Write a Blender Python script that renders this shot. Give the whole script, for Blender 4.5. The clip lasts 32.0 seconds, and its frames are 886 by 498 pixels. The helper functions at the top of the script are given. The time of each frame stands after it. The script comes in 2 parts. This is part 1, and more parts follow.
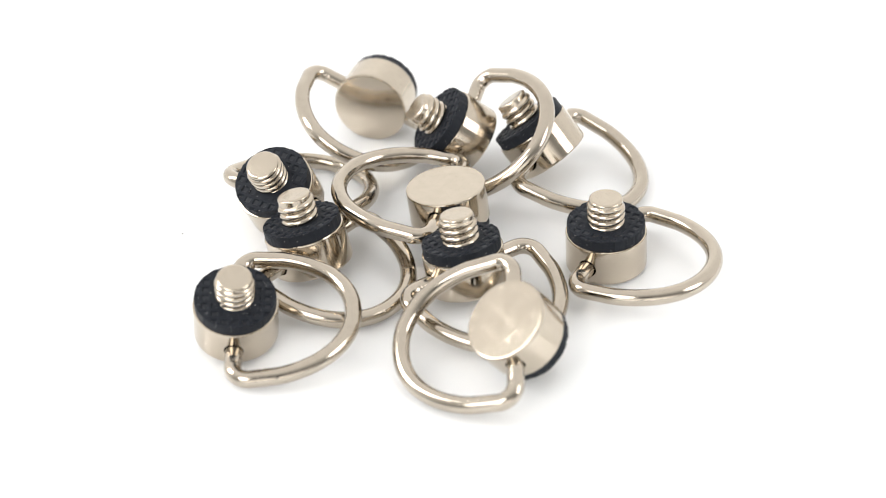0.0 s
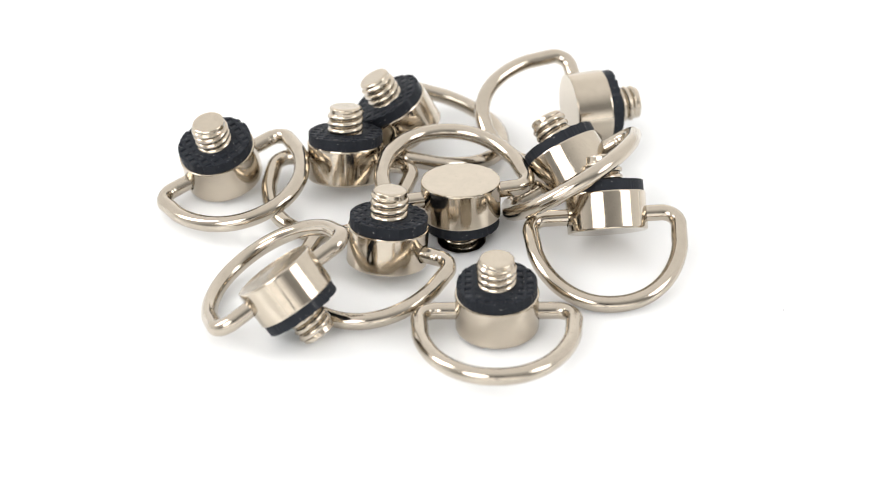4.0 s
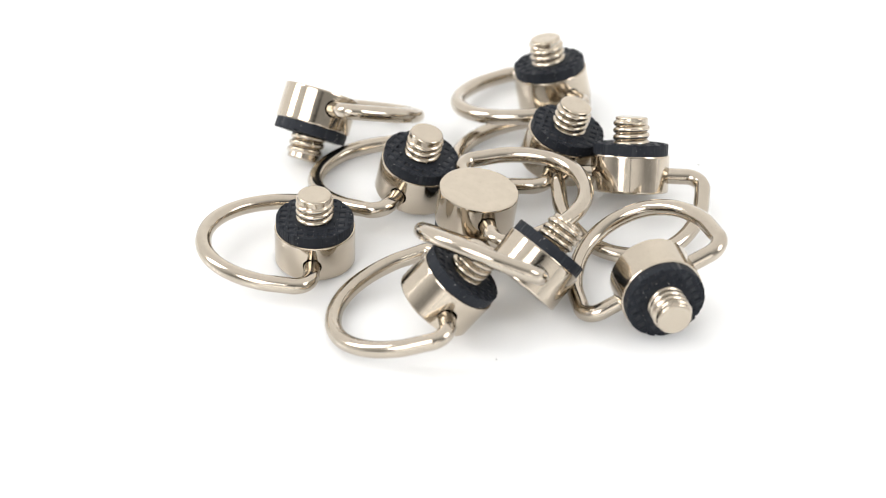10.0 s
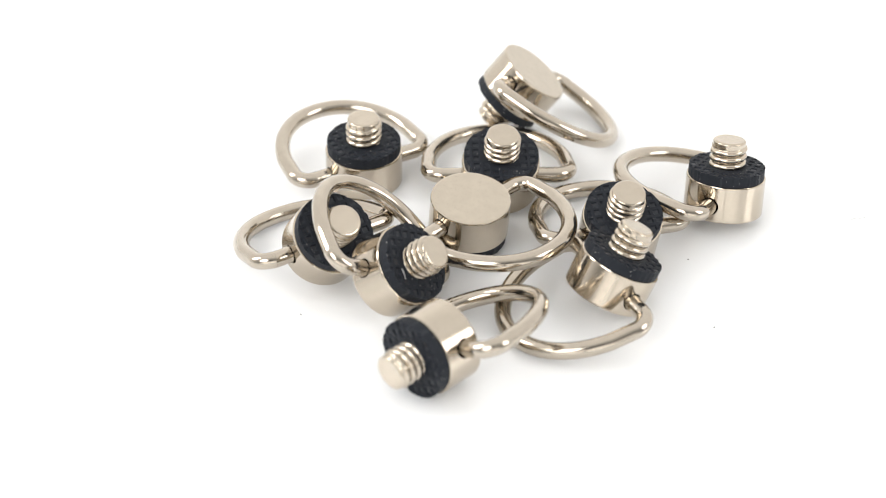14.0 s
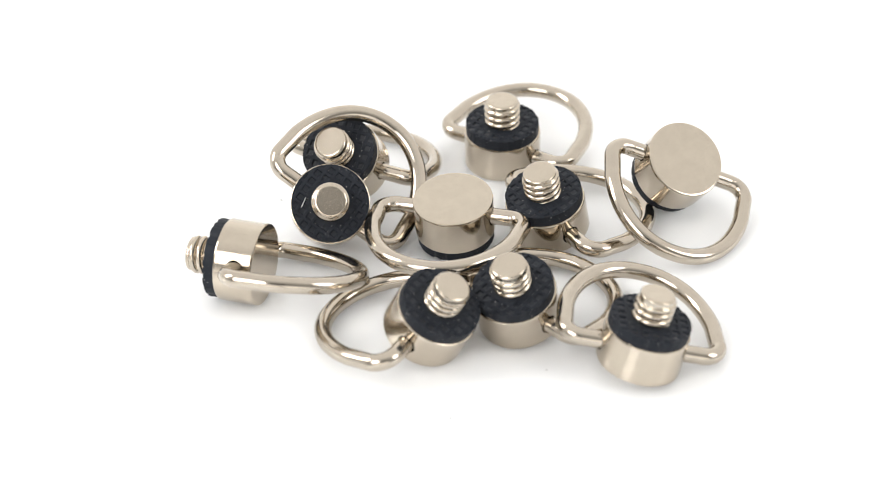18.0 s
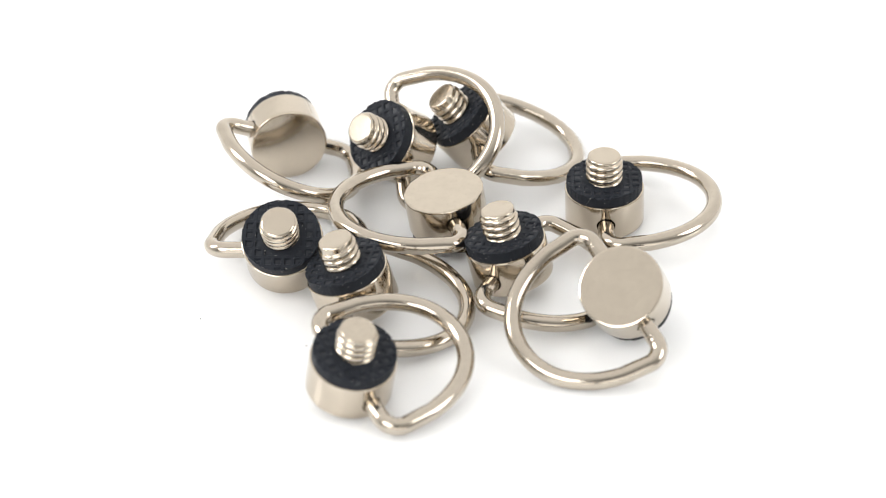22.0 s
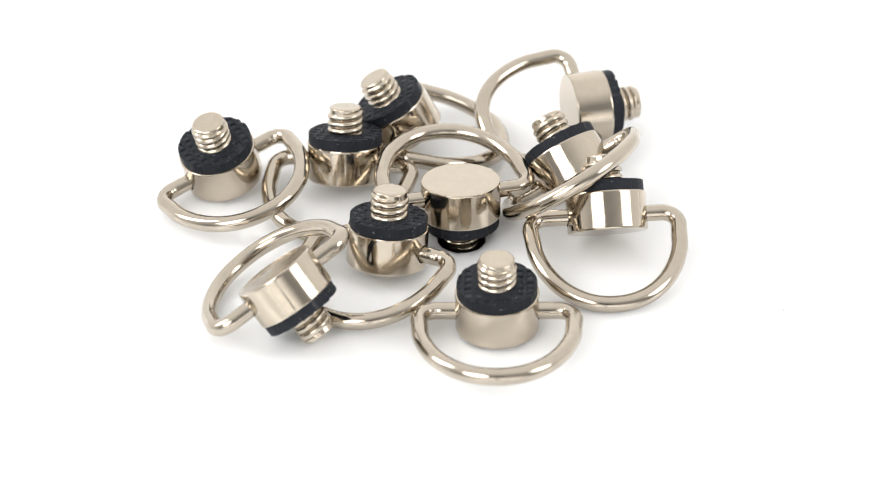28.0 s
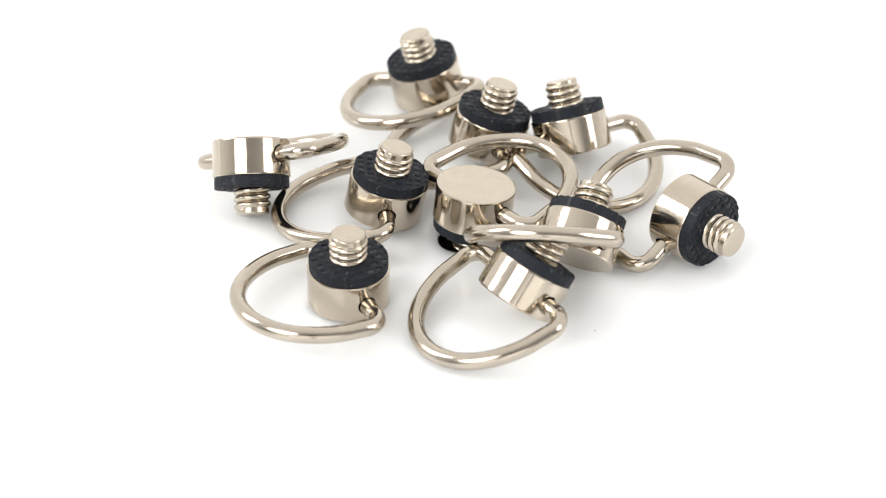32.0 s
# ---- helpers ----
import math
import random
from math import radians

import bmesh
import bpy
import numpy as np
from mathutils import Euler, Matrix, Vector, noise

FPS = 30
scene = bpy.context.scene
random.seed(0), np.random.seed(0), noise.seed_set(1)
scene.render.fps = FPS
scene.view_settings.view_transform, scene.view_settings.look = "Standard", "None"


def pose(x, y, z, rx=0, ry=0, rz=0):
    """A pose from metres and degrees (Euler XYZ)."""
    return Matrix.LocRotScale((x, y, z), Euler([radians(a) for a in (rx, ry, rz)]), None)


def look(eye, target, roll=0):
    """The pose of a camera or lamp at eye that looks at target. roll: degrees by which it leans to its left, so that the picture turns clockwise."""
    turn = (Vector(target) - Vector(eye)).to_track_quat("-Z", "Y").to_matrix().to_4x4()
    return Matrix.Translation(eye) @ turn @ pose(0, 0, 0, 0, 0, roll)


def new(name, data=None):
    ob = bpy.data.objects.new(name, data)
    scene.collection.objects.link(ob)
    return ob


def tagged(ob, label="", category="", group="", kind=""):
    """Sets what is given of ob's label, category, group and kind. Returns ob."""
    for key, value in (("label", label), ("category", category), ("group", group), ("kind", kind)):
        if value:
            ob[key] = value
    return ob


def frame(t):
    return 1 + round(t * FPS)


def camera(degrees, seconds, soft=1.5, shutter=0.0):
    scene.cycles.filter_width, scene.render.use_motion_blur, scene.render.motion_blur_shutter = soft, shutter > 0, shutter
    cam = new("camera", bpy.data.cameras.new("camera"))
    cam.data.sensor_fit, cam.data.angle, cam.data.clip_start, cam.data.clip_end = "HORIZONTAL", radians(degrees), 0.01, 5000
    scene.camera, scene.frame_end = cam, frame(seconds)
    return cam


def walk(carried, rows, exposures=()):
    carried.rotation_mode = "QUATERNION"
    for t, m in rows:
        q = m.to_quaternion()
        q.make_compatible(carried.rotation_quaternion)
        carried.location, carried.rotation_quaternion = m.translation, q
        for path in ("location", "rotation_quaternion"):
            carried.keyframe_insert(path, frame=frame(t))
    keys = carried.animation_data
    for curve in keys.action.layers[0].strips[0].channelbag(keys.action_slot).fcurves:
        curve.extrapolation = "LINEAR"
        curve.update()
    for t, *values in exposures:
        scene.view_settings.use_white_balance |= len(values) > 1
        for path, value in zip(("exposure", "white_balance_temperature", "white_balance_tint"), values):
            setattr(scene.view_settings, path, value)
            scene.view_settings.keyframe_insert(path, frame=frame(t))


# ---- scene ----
# The camera stands still before a turntable that turns once in 24 seconds.
cam = camera(23.555, 32.0, soft=1.0)
EYE = (0.0000, -0.2945, 0.2063)
cam_pose = pose(*EYE, 54.707, 0, 0.619) @ pose(0, 0, 0, 0, 0, -0.871)
walk(cam, [(0.0, cam_pose), (32.0, cam_pose)])
cam.data.dof.use_dof = True
cam.data.dof.focus_distance = 0.352
cam.data.dof.aperture_fstop = 16.0

DEG_PER_S = -15.0
MM = 0.001

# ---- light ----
# Added glow gradient in place of unseen walls and ceiling, tuned for nickel reflections.
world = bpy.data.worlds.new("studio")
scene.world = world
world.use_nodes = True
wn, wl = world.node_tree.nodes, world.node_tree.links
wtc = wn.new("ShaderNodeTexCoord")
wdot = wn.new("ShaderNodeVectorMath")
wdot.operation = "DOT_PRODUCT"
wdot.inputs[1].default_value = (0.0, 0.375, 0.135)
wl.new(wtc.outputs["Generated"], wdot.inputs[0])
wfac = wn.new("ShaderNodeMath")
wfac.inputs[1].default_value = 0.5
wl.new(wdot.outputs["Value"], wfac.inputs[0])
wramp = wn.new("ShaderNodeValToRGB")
# Levels painted in: bright low behind the camera, dim above that, bright opposite.
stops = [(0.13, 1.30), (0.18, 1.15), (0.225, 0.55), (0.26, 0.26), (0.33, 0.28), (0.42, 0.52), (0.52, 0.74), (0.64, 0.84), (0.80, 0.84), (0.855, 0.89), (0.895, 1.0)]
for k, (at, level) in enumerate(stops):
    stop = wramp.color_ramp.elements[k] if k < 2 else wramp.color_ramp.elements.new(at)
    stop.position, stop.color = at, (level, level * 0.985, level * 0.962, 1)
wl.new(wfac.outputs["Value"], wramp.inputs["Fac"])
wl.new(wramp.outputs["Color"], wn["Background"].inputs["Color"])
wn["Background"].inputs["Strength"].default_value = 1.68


def softbox(name, eye, target, size_x, size_y, watts, color):
    lamp = bpy.data.lights.new(name, "AREA")
    lamp.shape, lamp.size, lamp.size_y, lamp.energy, lamp.color = "ELLIPSE", size_x, size_y, watts, color
    ob = new(name, lamp)
    ob.matrix_world = look(eye, target)
    return ob


softbox("softbox_left", (-0.979, 0.060, 0.674), (0, 0, 0.01), 0.37, 0.76, 7.6, (1.0, 0.99, 0.98))
softbox("softbox_right", (0.98, -0.40, 0.60), (0, 0, 0.01), 0.55, 0.80, 5.4, (1.0, 0.99, 0.98))
softbox("softbox_front", (-0.60, -0.88, 0.78), (0, 0, 0.01), 0.80, 0.80, 9.5, (1.0, 0.99, 0.98))
scene.view_settings.exposure = -0.28


# ---- materials ----
def material(name):
    m = bpy.data.materials.new(name)
    m.use_nodes = True
    return m, m.node_tree.nodes, m.node_tree.links, m.node_tree.nodes["Principled BSDF"]


def noise_node(nodes, links, scale, detail=4.0, rough=0.55, stretch=None, coord="Object"):
    tc = nodes.new("ShaderNodeTexCoord")
    n = nodes.new("ShaderNodeTexNoise")
    n.inputs["Scale"].default_value = scale
    n.inputs["Detail"].default_value = detail
    n.inputs["Roughness"].default_value = rough
    src = tc.outputs[coord]
    if stretch:
        mp = nodes.new("ShaderNodeMapping")
        mp.inputs["Scale"].default_value = stretch
        links.new(src, mp.inputs["Vector"])
        src = mp.outputs["Vector"]
    links.new(src, n.inputs["Vector"])
    return n


def ramp(nodes, links, src, stops):
    r = nodes.new("ShaderNodeValToRGB")
    r.color_ramp.elements[0].position, r.color_ramp.elements[0].color = stops[0][0], stops[0][1]
    r.color_ramp.elements[1].position, r.color_ramp.elements[1].color = stops[-1][0], stops[-1][1]
    for p, c in stops[1:-1]:
        r.color_ramp.elements.new(p).color = c
    links.new(src, r.inputs["Fac"])
    return r


def grey(v):
    return (v, v, v, 1)


def bump(nodes, links, bsdf, src, strength, distance):
    b = nodes.new("ShaderNodeBump")
    b.inputs["Strength"].default_value = strength
    b.inputs["Distance"].default_value = distance
    links.new(src, b.inputs["Height"])
    links.new(b.outputs["Normal"], bsdf.inputs["Normal"])
    return b


def nickel(name, tint, rough_low, rough_high, stretch, bump_strength, turned=0.0, smear=0.04):
    m, nodes, links, b = material(name)
    b.inputs["Metallic"].default_value = 1.0
    stain = noise_node(nodes, links, 320.0, 6.0, 0.65)
    col = ramp(nodes, links, stain.outputs["Fac"], [(0.3, (*[c * 0.93 for c in tint], 1)), (0.7, (*tint, 1))])
    links.new(col.outputs["Color"], b.inputs["Base Color"])
    grain = noise_node(nodes, links, 2200.0, 6.0, 0.65, stretch)
    r = ramp(nodes, links, grain.outputs["Fac"], [(0.3, grey(rough_low)), (0.75, grey(rough_high))])
    smudge = noise_node(nodes, links, 420.0, 6.0, 0.7)
    haze = ramp(nodes, links, smudge.outputs["Fac"], [(0.45, grey(0.0)), (0.72, grey(smear))])
    both = nodes.new("ShaderNodeMath")
    both.operation = "ADD"
    links.new(r.outputs["Color"], both.inputs[0])
    links.new(haze.outputs["Color"], both.inputs[1])
    links.new(both.outputs["Value"], b.inputs["Roughness"])
    height = grain.outputs["Fac"]
    if turned:
        tc = nodes.new("ShaderNodeTexCoord")
        wave = nodes.new("ShaderNodeTexWave")
        wave.wave_type, wave.rings_direction = "RINGS", "Z"
        wave.inputs["Scale"].default_value = 620.0
        wave.inputs["Distortion"].default_value = 1.5
        wave.inputs["Detail"].default_value = 3.0
        links.new(tc.outputs["Object"], wave.inputs["Vector"])
        add = nodes.new("ShaderNodeMath")
        add.operation = "MULTIPLY_ADD"
        add.inputs[1].default_value = turned
        links.new(wave.outputs["Fac"], add.inputs[0])
        links.new(height, add.inputs[2])
        height = add.outputs["Value"]
    bump(nodes, links, b, height, bump_strength, 0.00005)
    return m


NICKEL_BODY = nickel("nickel_plated_body", (0.563, 0.497, 0.408), 0.06, 0.14, (1, 1, 5), 0.05, 0.10, 0.10)
NICKEL_WIRE = nickel("nickel_plated_wire", (0.522, 0.464, 0.387), 0.09, 0.16, (1, 1, 1), 0.12)
NICKEL_SCREW = nickel("nickel_plated_screw", (0.563, 0.497, 0.408), 0.14, 0.28, (1, 1, 1), 0.2)

DARK_STEEL = nickel("dark_steel", (0.30, 0.26, 0.21), 0.2, 0.34, (1, 1, 1), 0.2)

def rubber(name, roughness, specular, grain):
    """Black moulded rubber with pale dust grains."""
    m, nodes, links, b = material(name)
    tc = nodes.new("ShaderNodeTexCoord")
    cells = nodes.new("ShaderNodeTexVoronoi")
    cells.inputs["Scale"].default_value = 1700.0
    links.new(tc.outputs["Object"], cells.inputs["Vector"])
    pick = nodes.new("ShaderNodeSeparateColor")
    links.new(cells.outputs["Color"], pick.inputs["Color"])
    size = nodes.new("ShaderNodeMath")
    size.operation = "MULTIPLY_ADD"
    size.inputs[1].default_value, size.inputs[2].default_value = 0.27, -0.09
    links.new(pick.outputs["Red"], size.inputs[0])
    inside = nodes.new("ShaderNodeMath")
    inside.operation = "SUBTRACT"
    links.new(size.outputs["Value"], inside.inputs[0])
    links.new(cells.outputs["Distance"], inside.inputs[1])
    worn = noise_node(nodes, links, 500.0, 4.0, 0.6)
    tone = ramp(nodes, links, worn.outputs["Fac"], [(0.3, (0.0075, 0.0098, 0.0150, 1)), (0.75, (0.013, 0.016, 0.022, 1))])
    spot = ramp(nodes, links, inside.outputs["Value"], [(0.0, grey(0.0)), (0.03, grey(1.0))])
    dust = nodes.new("ShaderNodeMix")
    dust.data_type = "RGBA"
    links.new(spot.outputs["Color"], dust.inputs[0])
    links.new(tone.outputs["Color"], dust.inputs[6])
    dust.inputs[7].default_value = (0.30, 0.29, 0.275, 1)
    links.new(dust.outputs[2], b.inputs["Base Color"])
    b.inputs["Roughness"].default_value = roughness
    b.inputs["Specular IOR Level"].default_value = specular
    fine = noise_node(nodes, links, 4000.0, 4.0, 0.6)
    bump(nodes, links, b, fine.outputs["Fac"], grain, 0.00008)
    return m


RUBBER = rubber("black_rubber", 0.60, 0.24, 0.6)
RUBBER_PIT = rubber("smooth_black_rubber", 0.34, 0.34, 0.2)

ACRYLIC, nodes, links, b = material("white_acrylic")
cloud = noise_node(nodes, links, 14.0, 4.0, 0.5)
tone = ramp(nodes, links, cloud.outputs["Fac"], [(0.3, (0.885, 0.897, 0.908, 1)), (0.7, (0.905, 0.917, 0.928, 1))])
links.new(tone.outputs["Color"], b.inputs["Base Color"])
smear = noise_node(nodes, links, 40.0, 5.0, 0.6)
sm = ramp(nodes, links, smear.outputs["Fac"], [(0.35, grey(0.07)), (0.7, grey(0.14))])
links.new(sm.outputs["Color"], b.inputs["Roughness"])
b.inputs["IOR"].default_value = 1.45
b.inputs["Subsurface Weight"].default_value = 1.0
b.inputs["Subsurface Radius"].default_value = (1.0, 1.0, 1.0)
b.inputs["Subsurface Scale"].default_value = 0.006

DUST, nodes, links, b = material("grey_lint")
lint = noise_node(nodes, links, 3000.0)
lc = ramp(nodes, links, lint.outputs["Fac"], [(0.3, grey(0.12)), (0.7, grey(0.21))])
links.new(lc.outputs["Color"], b.inputs["Base Color"])
b.inputs["Roughness"].default_value = 0.9


BLACK_PLASTIC, nodes, links, b = material("black_plastic")
pn = noise_node(nodes, links, 900.0)
pc = ramp(nodes, links, pn.outputs["Fac"], [(0.3, grey(0.012)), (0.7, grey(0.02))])
links.new(pc.outputs["Color"], b.inputs["Base Color"])
b.inputs["Roughness"].default_value = 0.45


LINT, nodes, links, b = material("pale_lint")
lint = noise_node(nodes, links, 3000.0)
lc = ramp(nodes, links, lint.outputs["Fac"], [(0.3, grey(0.5)), (0.7, grey(0.62))])
links.new(lc.outputs["Color"], b.inputs["Base Color"])
b.inputs["Roughness"].default_value = 0.9


def paint(name, low, high, scale):
    m, nodes, links, b = material(name)
    n = noise_node(nodes, links, scale)
    c = ramp(nodes, links, n.outputs["Fac"], [(0.3, (*low, 1)), (0.7, (*high, 1))])
    links.new(c.outputs["Color"], b.inputs["Base Color"])
    b.inputs["Roughness"].default_value = 0.8
    bump(nodes, links, b, n.outputs["Fac"], 0.1, 0.001)
    return m


GREY_WALL = paint("grey_wall_paint", (0.30, 0.28, 0.26), (0.34, 0.32, 0.30), 9.0)
DESK = paint("white_desk_top", (0.80, 0.80, 0.79), (0.84, 0.84, 0.83), 6.0)


# ---- mesh helpers: shapes are drawn in millimetres ----
def finish(bm, name, mat, angle=35.0):
    bmesh.ops.recalc_face_normals(bm, faces=bm.faces)
    me = bpy.data.meshes.new(name)
    bm.to_mesh(me)
    bm.free()
    me.transform(Matrix.Scale(MM, 4))
    me.materials.append(mat)
    for p in me.polygons:
        p.use_smooth = True
    me.set_sharp_from_angle(angle=radians(angle))
    return me


def part(name, bm, mat, parent, label="", angle=35.0):
    ob = new(name, finish(bm, name, mat, angle))
    ob.parent = parent
    if label:
        ob["label"] = label
    return ob


def lathe(bm, profile, n=72):
    """Turn rows of (radius, height) about z; a radius of 0 closes the shape."""
    rings = []
    for r, z in profile:
        if r == 0:
            rings.append([bm.verts.new((0, 0, z))])
        else:
            rings.append([bm.verts.new((r * math.cos(2 * math.pi * i / n), r * math.sin(2 * math.pi * i / n), z)) for i in range(n)])
    for a, c in zip(rings, rings[1:]):
        for i in range(n):
            j = (i + 1) % n
            if len(a) == 1:
                bm.faces.new((a[0], c[i], c[j]))
            elif len(c) == 1:
                bm.faces.new((a[i], a[j], c[0]))
            else:
                bm.faces.new((a[i], a[j], c[j], c[i]))
    return bm


def tube(bm, path, wire, n=20, pinch=None, middle=Vector((0, 0, 0))):
    """A round wire along a path of points, with closed ends; pinch lists the depth of the bending tool's dents."""
    rings = []
    for i, p in enumerate(path):
        dent = pinch[i] if pinch else 0.0
        d = (path[min(i + 1, len(path) - 1)] - path[max(i - 1, 0)]).normalized()
        side = Vector((0, 0, 1))
        across = d.cross(side).normalized()
        inward = 1.0 if across.dot(middle - p) > 0 else -1.0
        ring = []
        for k in range(n):
            a = 2 * math.pi * k / n
            r = wire * (1.0 - dent * (0.12 + 0.88 * max(0.0, inward * math.sin(a))))
            ring.append(bm.verts.new(p + r * (math.cos(a) * side + math.sin(a) * across)))
        rings.append(ring)
    for a, c in zip(rings, rings[1:]):
        for k in range(n):
            bm.faces.new((a[k], a[(k + 1) % n], c[(k + 1) % n], c[k]))
    bm.faces.new(rings[0])
    bm.faces.new(rings[-1])
    return bm


# ---- the room ----
def room():
    def slab(name, x0, x1, y0, y1, z0, z1, mat, label, category):
        bm = bmesh.new()
        bmesh.ops.create_cube(bm, size=1.0)
        for v in bm.verts:
            v.co = Vector((x0 + (v.co.x + 0.5) * (x1 - x0), y0 + (v.co.y + 0.5) * (y1 - y0), z0 + (v.co.z + 0.5) * (z1 - z0))) / MM
        ob = new(name, finish(bm, name, mat))
        return tagged(ob, label, category, kind="structure")

    slab("floor", -1.6, 1.6, -1.6, 1.6, -0.862, -0.762, GREY_WALL, "plain grey studio floor below the desk", "floor")
    slab("ground", -0.7, 0.7, -0.5, 0.7, -0.762, -0.012, DESK, "white desk block that carries the turntable", "desk")


room()


def turntable():
    base = tagged(new("turntable"), "glossy white round turntable with a central hole and specks of lint", "turntable")
    bm = bmesh.new()
    lathe(bm, [(4.1, -6), (4.1, -12), (218, -12), (220, -10), (220, -1.0), (219, 0), (4.2, 0), (4.1, -0.1), (4.1, -6)], 128)
    part("platter", bm, ACRYLIC, base)
    bm = bmesh.new()
    lathe(bm, [(0, -11.5), (4.08, -11.5), (4.08, -0.3), (4.03, -0.22), (3.96, -0.3), (3.96, -3.4), (3.7, -3.6), (0, -3.6)], 64)
    part("spindle_bush", bm, DARK_STEEL, base, "dark steel bush in the middle hole")
    rng = random.Random(7)
    for x, y, r in ((-47.5, 2.0, 0.20), (12.0, 31.3, 0.17), (-36.0, -13.0, 0.13), (44.0, 34.2, 0.16)):
        bm = bmesh.new()
        bmesh.ops.create_icosphere(bm, subdivisions=1, radius=r)
        for v in bm.verts:
            v.co = Vector((v.co.x * rng.uniform(0.6, 1.3), v.co.y * rng.uniform(0.6, 1.3), v.co.z * 0.5 + 0.3 * r))
        ob = part("dust_speck", bm, DUST, base, "dark grey speck of dust")
        ob.location = (x * MM, y * MM, 0)
    for x0, y0, x1, y1 in ((-62.0, -43.6, -59.2, -41.2), (-57.2, -39.0, -55.4, -37.2)):
        bm = bmesh.new()
        pts = [Vector((x0 + (x1 - x0) * k / 6, y0 + (y1 - y0) * k / 6 + 0.25 * math.sin(k * 1.1), 0.07)) for k in range(7)]
        tube(bm, pts, 0.07, 6)
        part("lint_fibre", bm, LINT, base, "pale curled fibre")
    return base


TABLE = turntable()


def film_camera():
    """The black camera that films the table; the nickel mirrors it."""
    base = tagged(new("film_camera"), "black film camera with a short lens barrel facing the table", "camera")
    base.matrix_world = cam_pose
    bm = bmesh.new()
    lathe(bm, [(30, 7), (33, 6), (35, 8), (35, 22), (33, 24), (33, 90), (36, 92), (36, 118), (30, 118), (30, 40), (30, 7)], 48)
    part("lens_barrel", bm, BLACK_PLASTIC, base)
    bm = bmesh.new()
    bmesh.ops.create_cube(bm, size=1.0)
    for v in bm.verts:
        v.co = Vector((v.co.x * 125, v.co.y * 88, 150 + v.co.z * 64))
    bmesh.ops.bevel(bm, geom=bm.edges[:], offset=7, segments=3, affect="EDGES")
    part("camera_body", bm, BLACK_PLASTIC, base)
    level = cam_pose.to_3x3().inverted().to_4x4()
    foot = (cam_pose @ Vector((0, 0, 0.15))) - Vector(EYE)
    for name, rows in (("stand_post", [(0, -EYE[2] / MM - 12), (9, -EYE[2] / MM - 12), (9, foot.z / MM - 30), (0, foot.z / MM - 30)]),
                       ("stand_base", [(0, -EYE[2] / MM - 12), (55, -EYE[2] / MM - 12), (55, -EYE[2] / MM - 6), (50, -EYE[2] / MM - 2), (0, -EYE[2] / MM - 2)])):
        bm = lathe(bmesh.new(), rows, 40)
        ob = part(name, bm, BLACK_PLASTIC, base)
        ob.matrix_basis = level @ Matrix.Translation((foot.x, foot.y, 0))
    return base


film_camera()


# ---- the D-ring screws ----
BODY_R, BODY_H, PAD_H, SCREW_L, HOLE_Z = 6.7, 6.43, 1.84, 4.53, 2.81
WIRE_R, RING_W, RING_L = 1.37, 12.32, 18.55


def body_mesh():
    """Turned disc with a cross bore for the ring's two ends."""
    bm = bmesh.new()
    R, H = BODY_R, BODY_H
    lathe(bm, [(0, 0), (R - 0.40, 0), (R - 0.28, 0), (R - 0.08, 0.08), (R, 0.28), (R, 0.42), (R, H - 0.34), (R, H - 0.2), (R - 0.06, H - 0.06), (R - 0.2, H), (R - 0.32, H), (0, H)], 96)
    disc = new("disc", finish(bm, "disc", NICKEL_BODY))
    bm = bmesh.new()
    lathe(bm, [(0, -9), (1.56, -9), (1.56, 9), (0, 9)], 32)
    bmesh.ops.rotate(bm, verts=bm.verts, cent=(0, 0, 0), matrix=Matrix.Rotation(radians(90), 3, "Y"))
    bmesh.ops.translate(bm, verts=bm.verts, vec=(0, 0, HOLE_Z))
    bore = new("bore", finish(bm, "bore", NICKEL_BODY))
    for o in (disc, bore):
        o.data.transform(Matrix.Scale(1 / MM, 4))
    cut = disc.modifiers.new("bore", "BOOLEAN")
    cut.object, cut.operation, cut.solver = bore, "DIFFERENCE", "EXACT"
    bpy.context.view_layer.update()
    me = bpy.data.meshes.new_from_object(disc.evaluated_get(bpy.context.evaluated_depsgraph_get()))
    me.name = "body"
    me.transform(Matrix.Scale(MM, 4))
    bpy.data.objects.remove(disc)
    bpy.data.objects.remove(bore)
    for p in me.polygons:
        p.use_smooth = True
    me.set_sharp_from_angle(angle=radians(30))
    return me


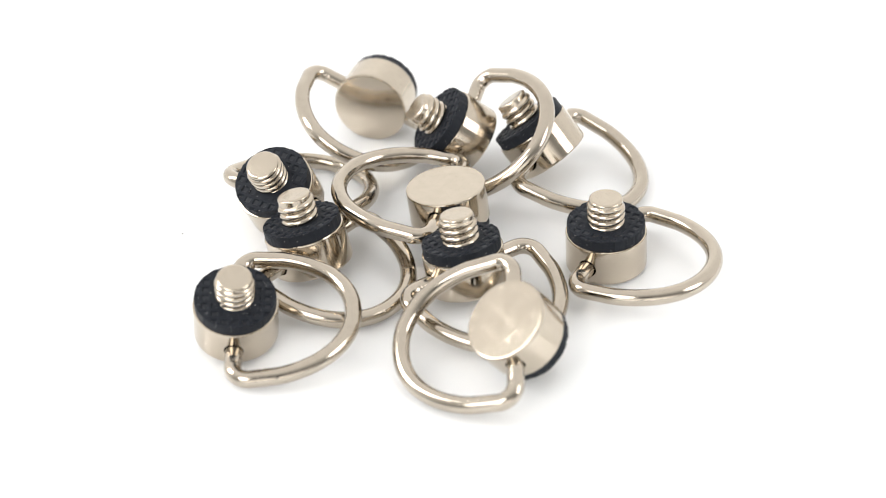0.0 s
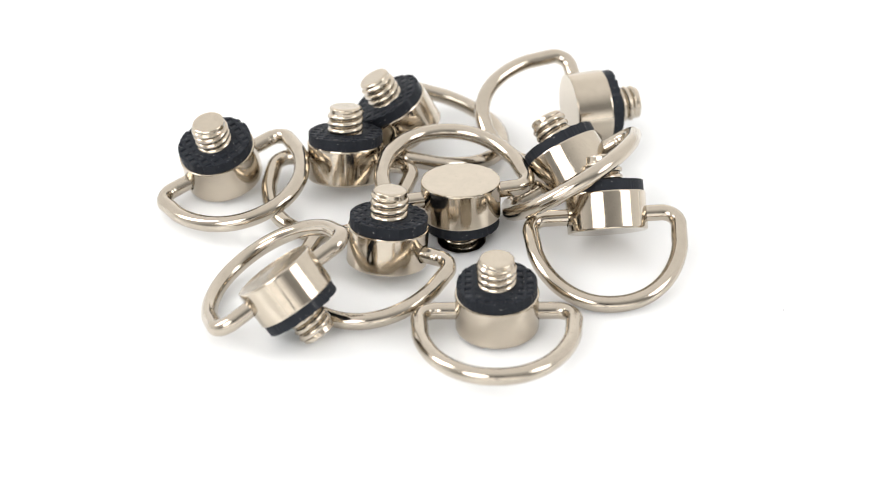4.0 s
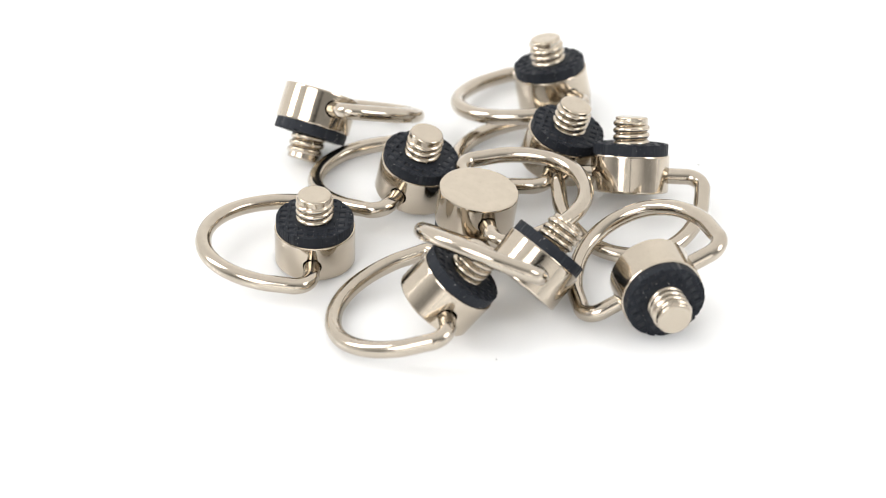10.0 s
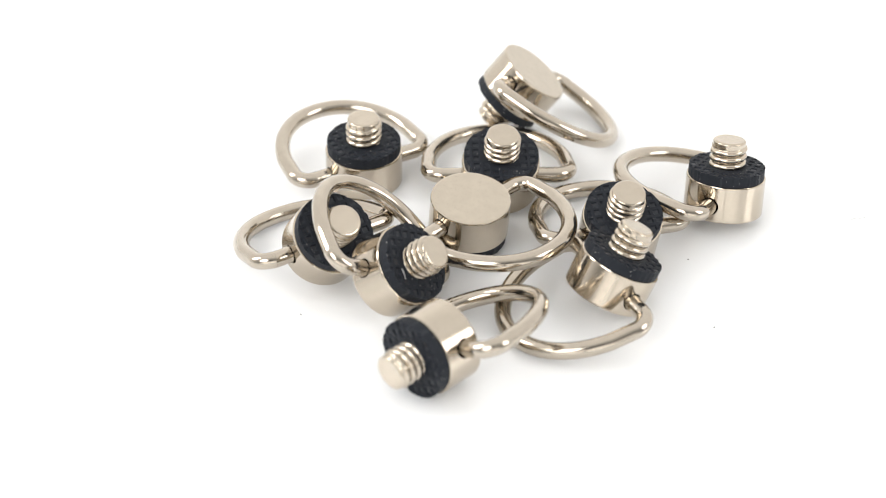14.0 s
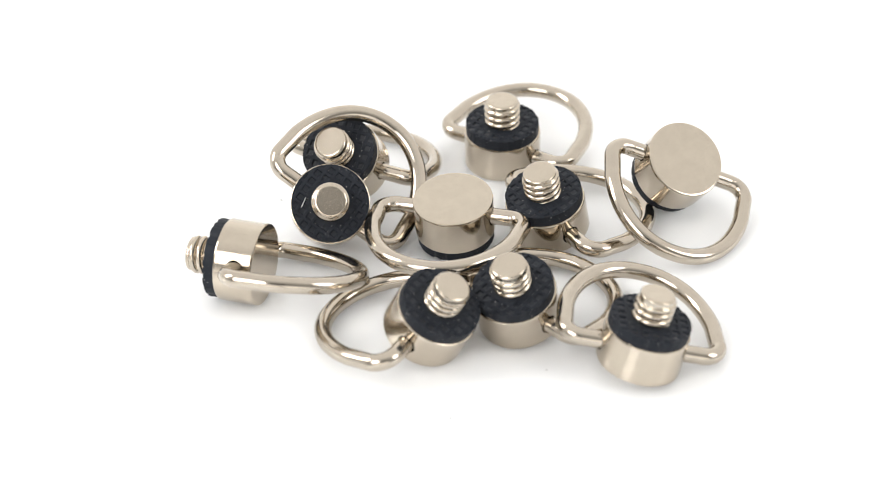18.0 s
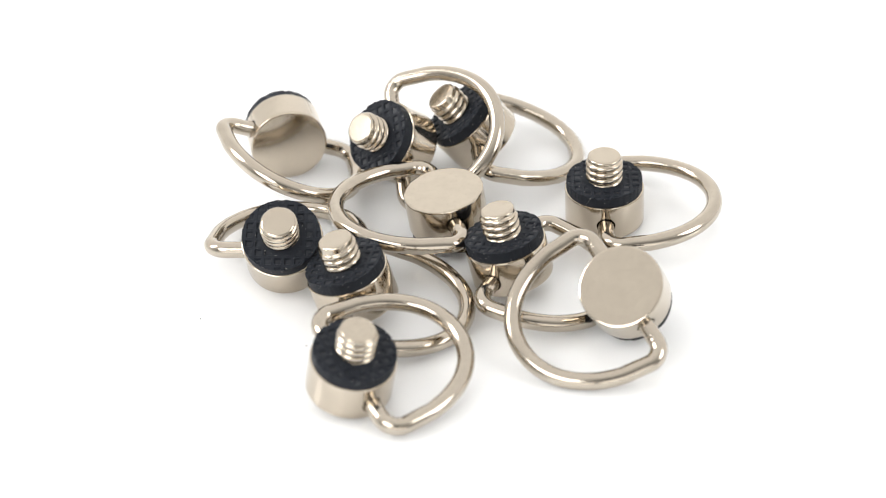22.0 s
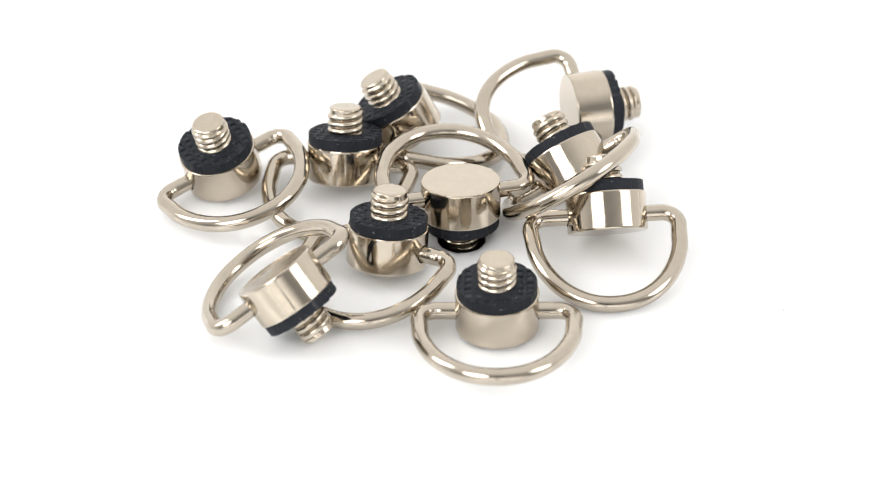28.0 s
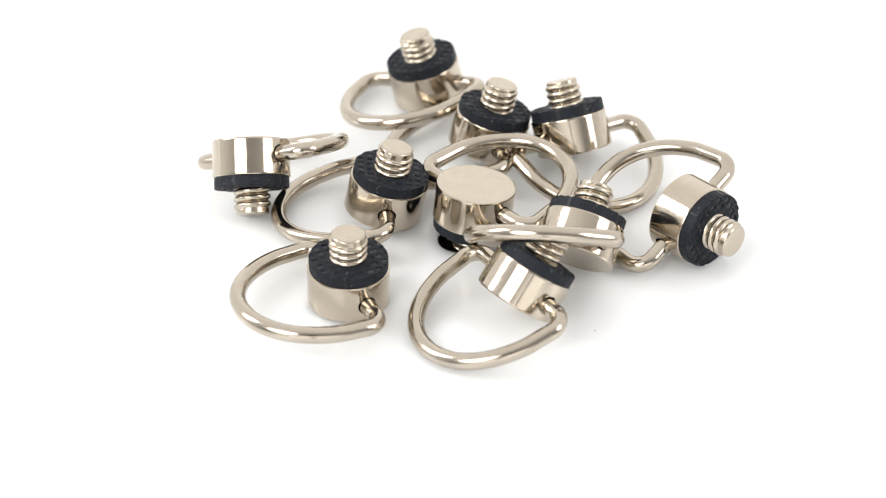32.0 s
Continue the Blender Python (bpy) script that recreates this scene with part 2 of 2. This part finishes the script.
def pad_bmesh(rng):
    """Moulded rubber washer: one sheet with a waffle of square pits, cut ragged at the rim."""
    bm = bmesh.new()
    R, step, half, lip, rise = BODY_R - 0.28, 1.62, 0.58, 0.16, 0.26
    shift = (rng.uniform(-0.5, 0.5), rng.uniform(-0.5, 0.5))
    lines = []
    for i in range(-5, 6):
        lines += [(i * step - half, 0), (i * step - half + lip, 1), (i * step, 1), (i * step + half - lip, 1), (i * step + half, 0)]
    grid = {}
    for ix, (x, hx) in enumerate(lines):
        for iy, (y, hy) in enumerate(lines):
            p = Vector((x + shift[0], y + shift[1]))
            out = p.length - R
            flat = min(1.0, max(0.0, (p.length - 3.5) / 0.5))
            if out > -0.3:
                flat *= rng.choice((0.2, 0.6, 1.0, 1.2))
            grid[ix, iy] = (p if out < 0 else p * (R / p.length) * rng.uniform(0.992, 1.004), hx * hy * flat, out)
    verts = {}
    worn = {(i, j): min(1.0, rng.uniform(0.45, 1.3)) for i in range(12) for j in range(12)}

    def vert(key):
        if key not in verts:
            p, up, _ = grid[key]
            z = BODY_H + PAD_H - up * rise * worn[key[0] // 5, key[1] // 5] + rng.uniform(-0.05, 0.02)
            verts[key] = bm.verts.new((p.x, p.y, z))
        return verts[key]

    n = len(lines)
    for ix in range(n - 1):
        for iy in range(n - 1):
            keys = [(ix, iy), (ix + 1, iy), (ix + 1, iy + 1), (ix, iy + 1)]
            if min(grid[k][2] for k in keys) < -0.02:
                face = bm.faces.new([vert(k) for k in keys])
                face.material_index = 1 if min(grid[k][1] for k in keys) > 0.9 else 0
    rim = [e for e in bm.edges if e.is_boundary]
    made = bmesh.ops.extrude_edge_only(bm, edges=rim)["geom"]
    for v in made:
        if isinstance(v, bmesh.types.BMVert):
            v.co.z = BODY_H
            v.co.xy *= 1.0 + rng.uniform(-0.006, 0.004)
    bmesh.ops.remove_doubles(bm, verts=bm.verts, dist=0.004)
    return bm


def screw_bmesh(length, turned):
    """Quarter-inch thread: 1.27 mm pitch, a turned-down blunt tip."""
    bm = bmesh.new()
    n, pitch, r0, r1 = 56, 1.22, 2.55, 3.15
    z0, z1 = BODY_H + PAD_H - 0.5, BODY_H + PAD_H + length
    steps = int((z1 - z0) / pitch * 18)
    rows = []
    for k in range(steps + 1):
        z = z0 + (z1 - 0.28 - z0) * k / steps
        row = []
        for i in range(n):
            a = 2 * math.pi * i / n
            p = (z / pitch - a / (2 * math.pi)) % 1.0
            tooth = max(0.0, math.sin(math.pi * p)) ** 0.55
            fade = min(1.0, max(0.0, (z1 - 0.85 - z + 0.35 * math.cos(a)) / 0.25))
            r = (r0 + (r1 - r0) * tooth) * fade + 2.78 * (1 - fade)
            row.append(bm.verts.new((r * math.cos(a), r * math.sin(a), z)))
        rows.append(row)
    for r, z in ((2.74, z1 - 0.20), (2.66, z1 - 0.12), (2.54, z1 - 0.05), (2.40, z1 - 0.01), (2.30, z1), (2.24, z1 - 0.02 * turned), (2.12, z1 - 0.025 * turned), (2.05, z1),
                 (1.62, z1), (1.54, z1 - 0.012 * turned), (1.46, z1), (1.05, z1), (0.97, z1 - 0.016 * turned), (0.89, z1), (0.45, z1), (0.3, z1 - 0.02 * turned)):
        rows.append([bm.verts.new((r * math.cos(2 * math.pi * i / n), r * math.sin(2 * math.pi * i / n), z)) for i in range(n)])
    for a, c in zip(rows, rows[1:]):
        for i in range(n):
            bm.faces.new((a[i], a[(i + 1) % n], c[(i + 1) % n], c[i]))
    bm.faces.new(rows[0])
    bm.faces.new(rows[-1])
    return bm


def ring_mesh(rng):
    """D-ring: straight ends, two tight bends with tool dents, nearly straight sides and an arch."""
    W, L, rc = RING_W, RING_L, 2.75
    halves = []
    for sign in (1, -1):
        bend = W - rc
        rows = [(BODY_R - 2.6, 0, 0), (BODY_R - 0.5, 0, 0), (bend - 1.0, 0, 0)]
        at, deep = bend - rng.uniform(-0.5, 0.15), rng.uniform(0.01, 0.05)
        for off, share in ((-0.62, 0), (-0.5, 0.7), (-0.38, 0), (-0.26, 0), (-0.14, 1.0), (-0.02, 0.1)):
            rows.append((at + off, 0, deep * share))
        squeeze = rng.uniform(0.02, 0.06)
        for k in range(1, 13):
            a = radians(86) * k / 12
            rows.append((bend + rc * math.sin(a), rc - rc * math.cos(a), squeeze * math.sin(2 * a) + (deep * 0.8 if k == 11 else 0)))
        x0, y0 = rows[-1][:2]
        for k in range(4, 25):
            a = math.pi / 2 * k / 24
            x, y = W * math.cos(a) ** 0.95, 3.2 + (L - 3.2) * math.sin(a)
            if k == 4:
                for j in range(1, 5):
                    rows.append((x0 + (x - x0) * j / 5, y0 + (y - y0) * j / 5, deep * 0.6 if j == 1 and rng.random() < 0.5 else 0))
            rows.append((x, y, 0))
        halves.append([(Vector((sign * x, y, 0)), dent) for x, y, dent in rows])
    rows = halves[0] + halves[1][-2::-1]
    bm = tube(bmesh.new(), [p for p, _ in rows], WIRE_R, 24, [d for _, d in rows], Vector((0, L * 0.45, 0)))
    return finish(bm, "ring", NICKEL_WIRE, 40)


BODY_MESH = body_mesh()
RING_MESHES = [ring_mesh(random.Random(k)) for k in range(4)]


def d_ring_screw(seed, label, swing, slide, skew):
    """An Empty at the flat face's middle; z runs along the screw, x along the bore."""
    rng = random.Random(seed)
    base = tagged(new("d_ring_screw"), label, "camera screw", "heap of D-ring screws")
    body = new("body", BODY_MESH)
    body.parent = base
    body["label"] = "turned nickel-plated steel disc"
    ring = new("d_ring", RING_MESHES[seed % 4])
    ring.parent = base
    ring["label"] = "bent nickel-plated wire D-ring"
    ring.matrix_basis = pose(slide * MM, 0, HOLE_Z * MM, swing) @ pose(0, 0, 0, 0, 0, skew)
    pad = part("rubber_pad", pad_bmesh(rng), RUBBER, base, "black waffled rubber washer", 25)
    pad.data.materials.append(RUBBER_PIT)
    part("threaded_screw", screw_bmesh(SCREW_L, rng.choice((0.0, 0.05, 0.1, 0.2))), NICKEL_SCREW, base, "threaded steel stud with blunt tip", 40)
    return base


# x, y, z in millimetres, three angles; the ring's swing about its bore, its slide along it and its skew; label
SCREWS = [
    (-35.82, -27.08, 1.59, -3.1, 12.6, -89.4, 6.2, 0.09, -0.0, "nickel D-ring screw standing upright, ring lying flat beside it"),
    (24.00, -7.43, 0.19, 2.1, 0.5, -121.2, 2.1, 0.07, 0.0, "upright nickel D-ring screw at the heap's rim"),
    (1.09, -15.00, 1.48, 12.9, 2.2, -146.8, -21.2, 0.03, 0.0, "nearly upright D-ring screw in the heap, tip up"),
    (-29.66, 6.27, 3.07, 28.1, -1.4, -32.4, -41.3, -0.10, -0.4, "tilted nickel D-ring screw leaning on its neighbour"),
    (-24.44, -9.19, 1.82, -15.9, -2.7, 46.6, -154.4, 0.02, 0.1, "slightly tilted D-ring screw with its rubber pad up"),
    (-2.65, 1.41, 9.95, 172.2, 1.5, 74.0, -168.5, -0.09, 0.3, "upside-down nickel D-ring screw, stud in the turntable hole"),
    (6.39, -37.89, 11.45, -147.7, 23.1, -89.6, -12.4, 0.14, 0.1, "overturned nickel D-ring screw leaning on its stud and ring"),
    (-16.29, 31.81, 6.57, 90.4, -23.7, 163.5, -89.8, 0.04, 1.1, "nickel D-ring screw lying on its side at the rim"),
    (2.23, 22.25, 5.16, -43.9, -30.3, 67.9, -161.3, -0.23, -0.4, "steeply tilted D-ring screw whose ring rises over its neighbour"),
    (16.12, 18.79, 4.20, -39.6, -1.2, 64.1, -124.4, -0.62, 0.9, "tilted nickel D-ring screw leaning under another's ring"),
]
THINGS = []
for k, (x, y, z, rx, ry, rz, swing, slide, skew, label) in enumerate(SCREWS):
    THINGS.append((d_ring_screw(k, label, swing, slide, skew), pose(x * MM, y * MM, z * MM, rx, ry, rz)))


def lint_on(base, points, wire):
    """A pale hair caught on a screw, along points in millimetres in the screw's space."""
    ends = [Vector(p) for p in points]
    path = []
    for a, c in zip(ends, ends[1:]):
        path += [a.lerp(c, k / 4) for k in range(4)]
    part("lint_fibre", tube(bmesh.new(), path + ends[-1:], wire, 6), LINT, base, "pale fibre of lint")


PAD_Z = BODY_H + PAD_H
lint_on(THINGS[8][0], [(3.4, 3.4, PAD_Z + 0.06), (3.5, 2.8, PAD_Z + 0.16), (3.62, 2.2, PAD_Z + 0.12), (3.8, 1.7, PAD_Z + 0.05)], 0.06)


def motions():
    step = 0.25
    times = [i * step for i in range(int(32.0 / step) + 1)]
    for ob, start in [(TABLE, pose(0, 0, 0))] + THINGS:
        walk(ob, [(t, pose(0, 0, 0, 0, 0, DEG_PER_S * t) @ start) for t in times])


motions()
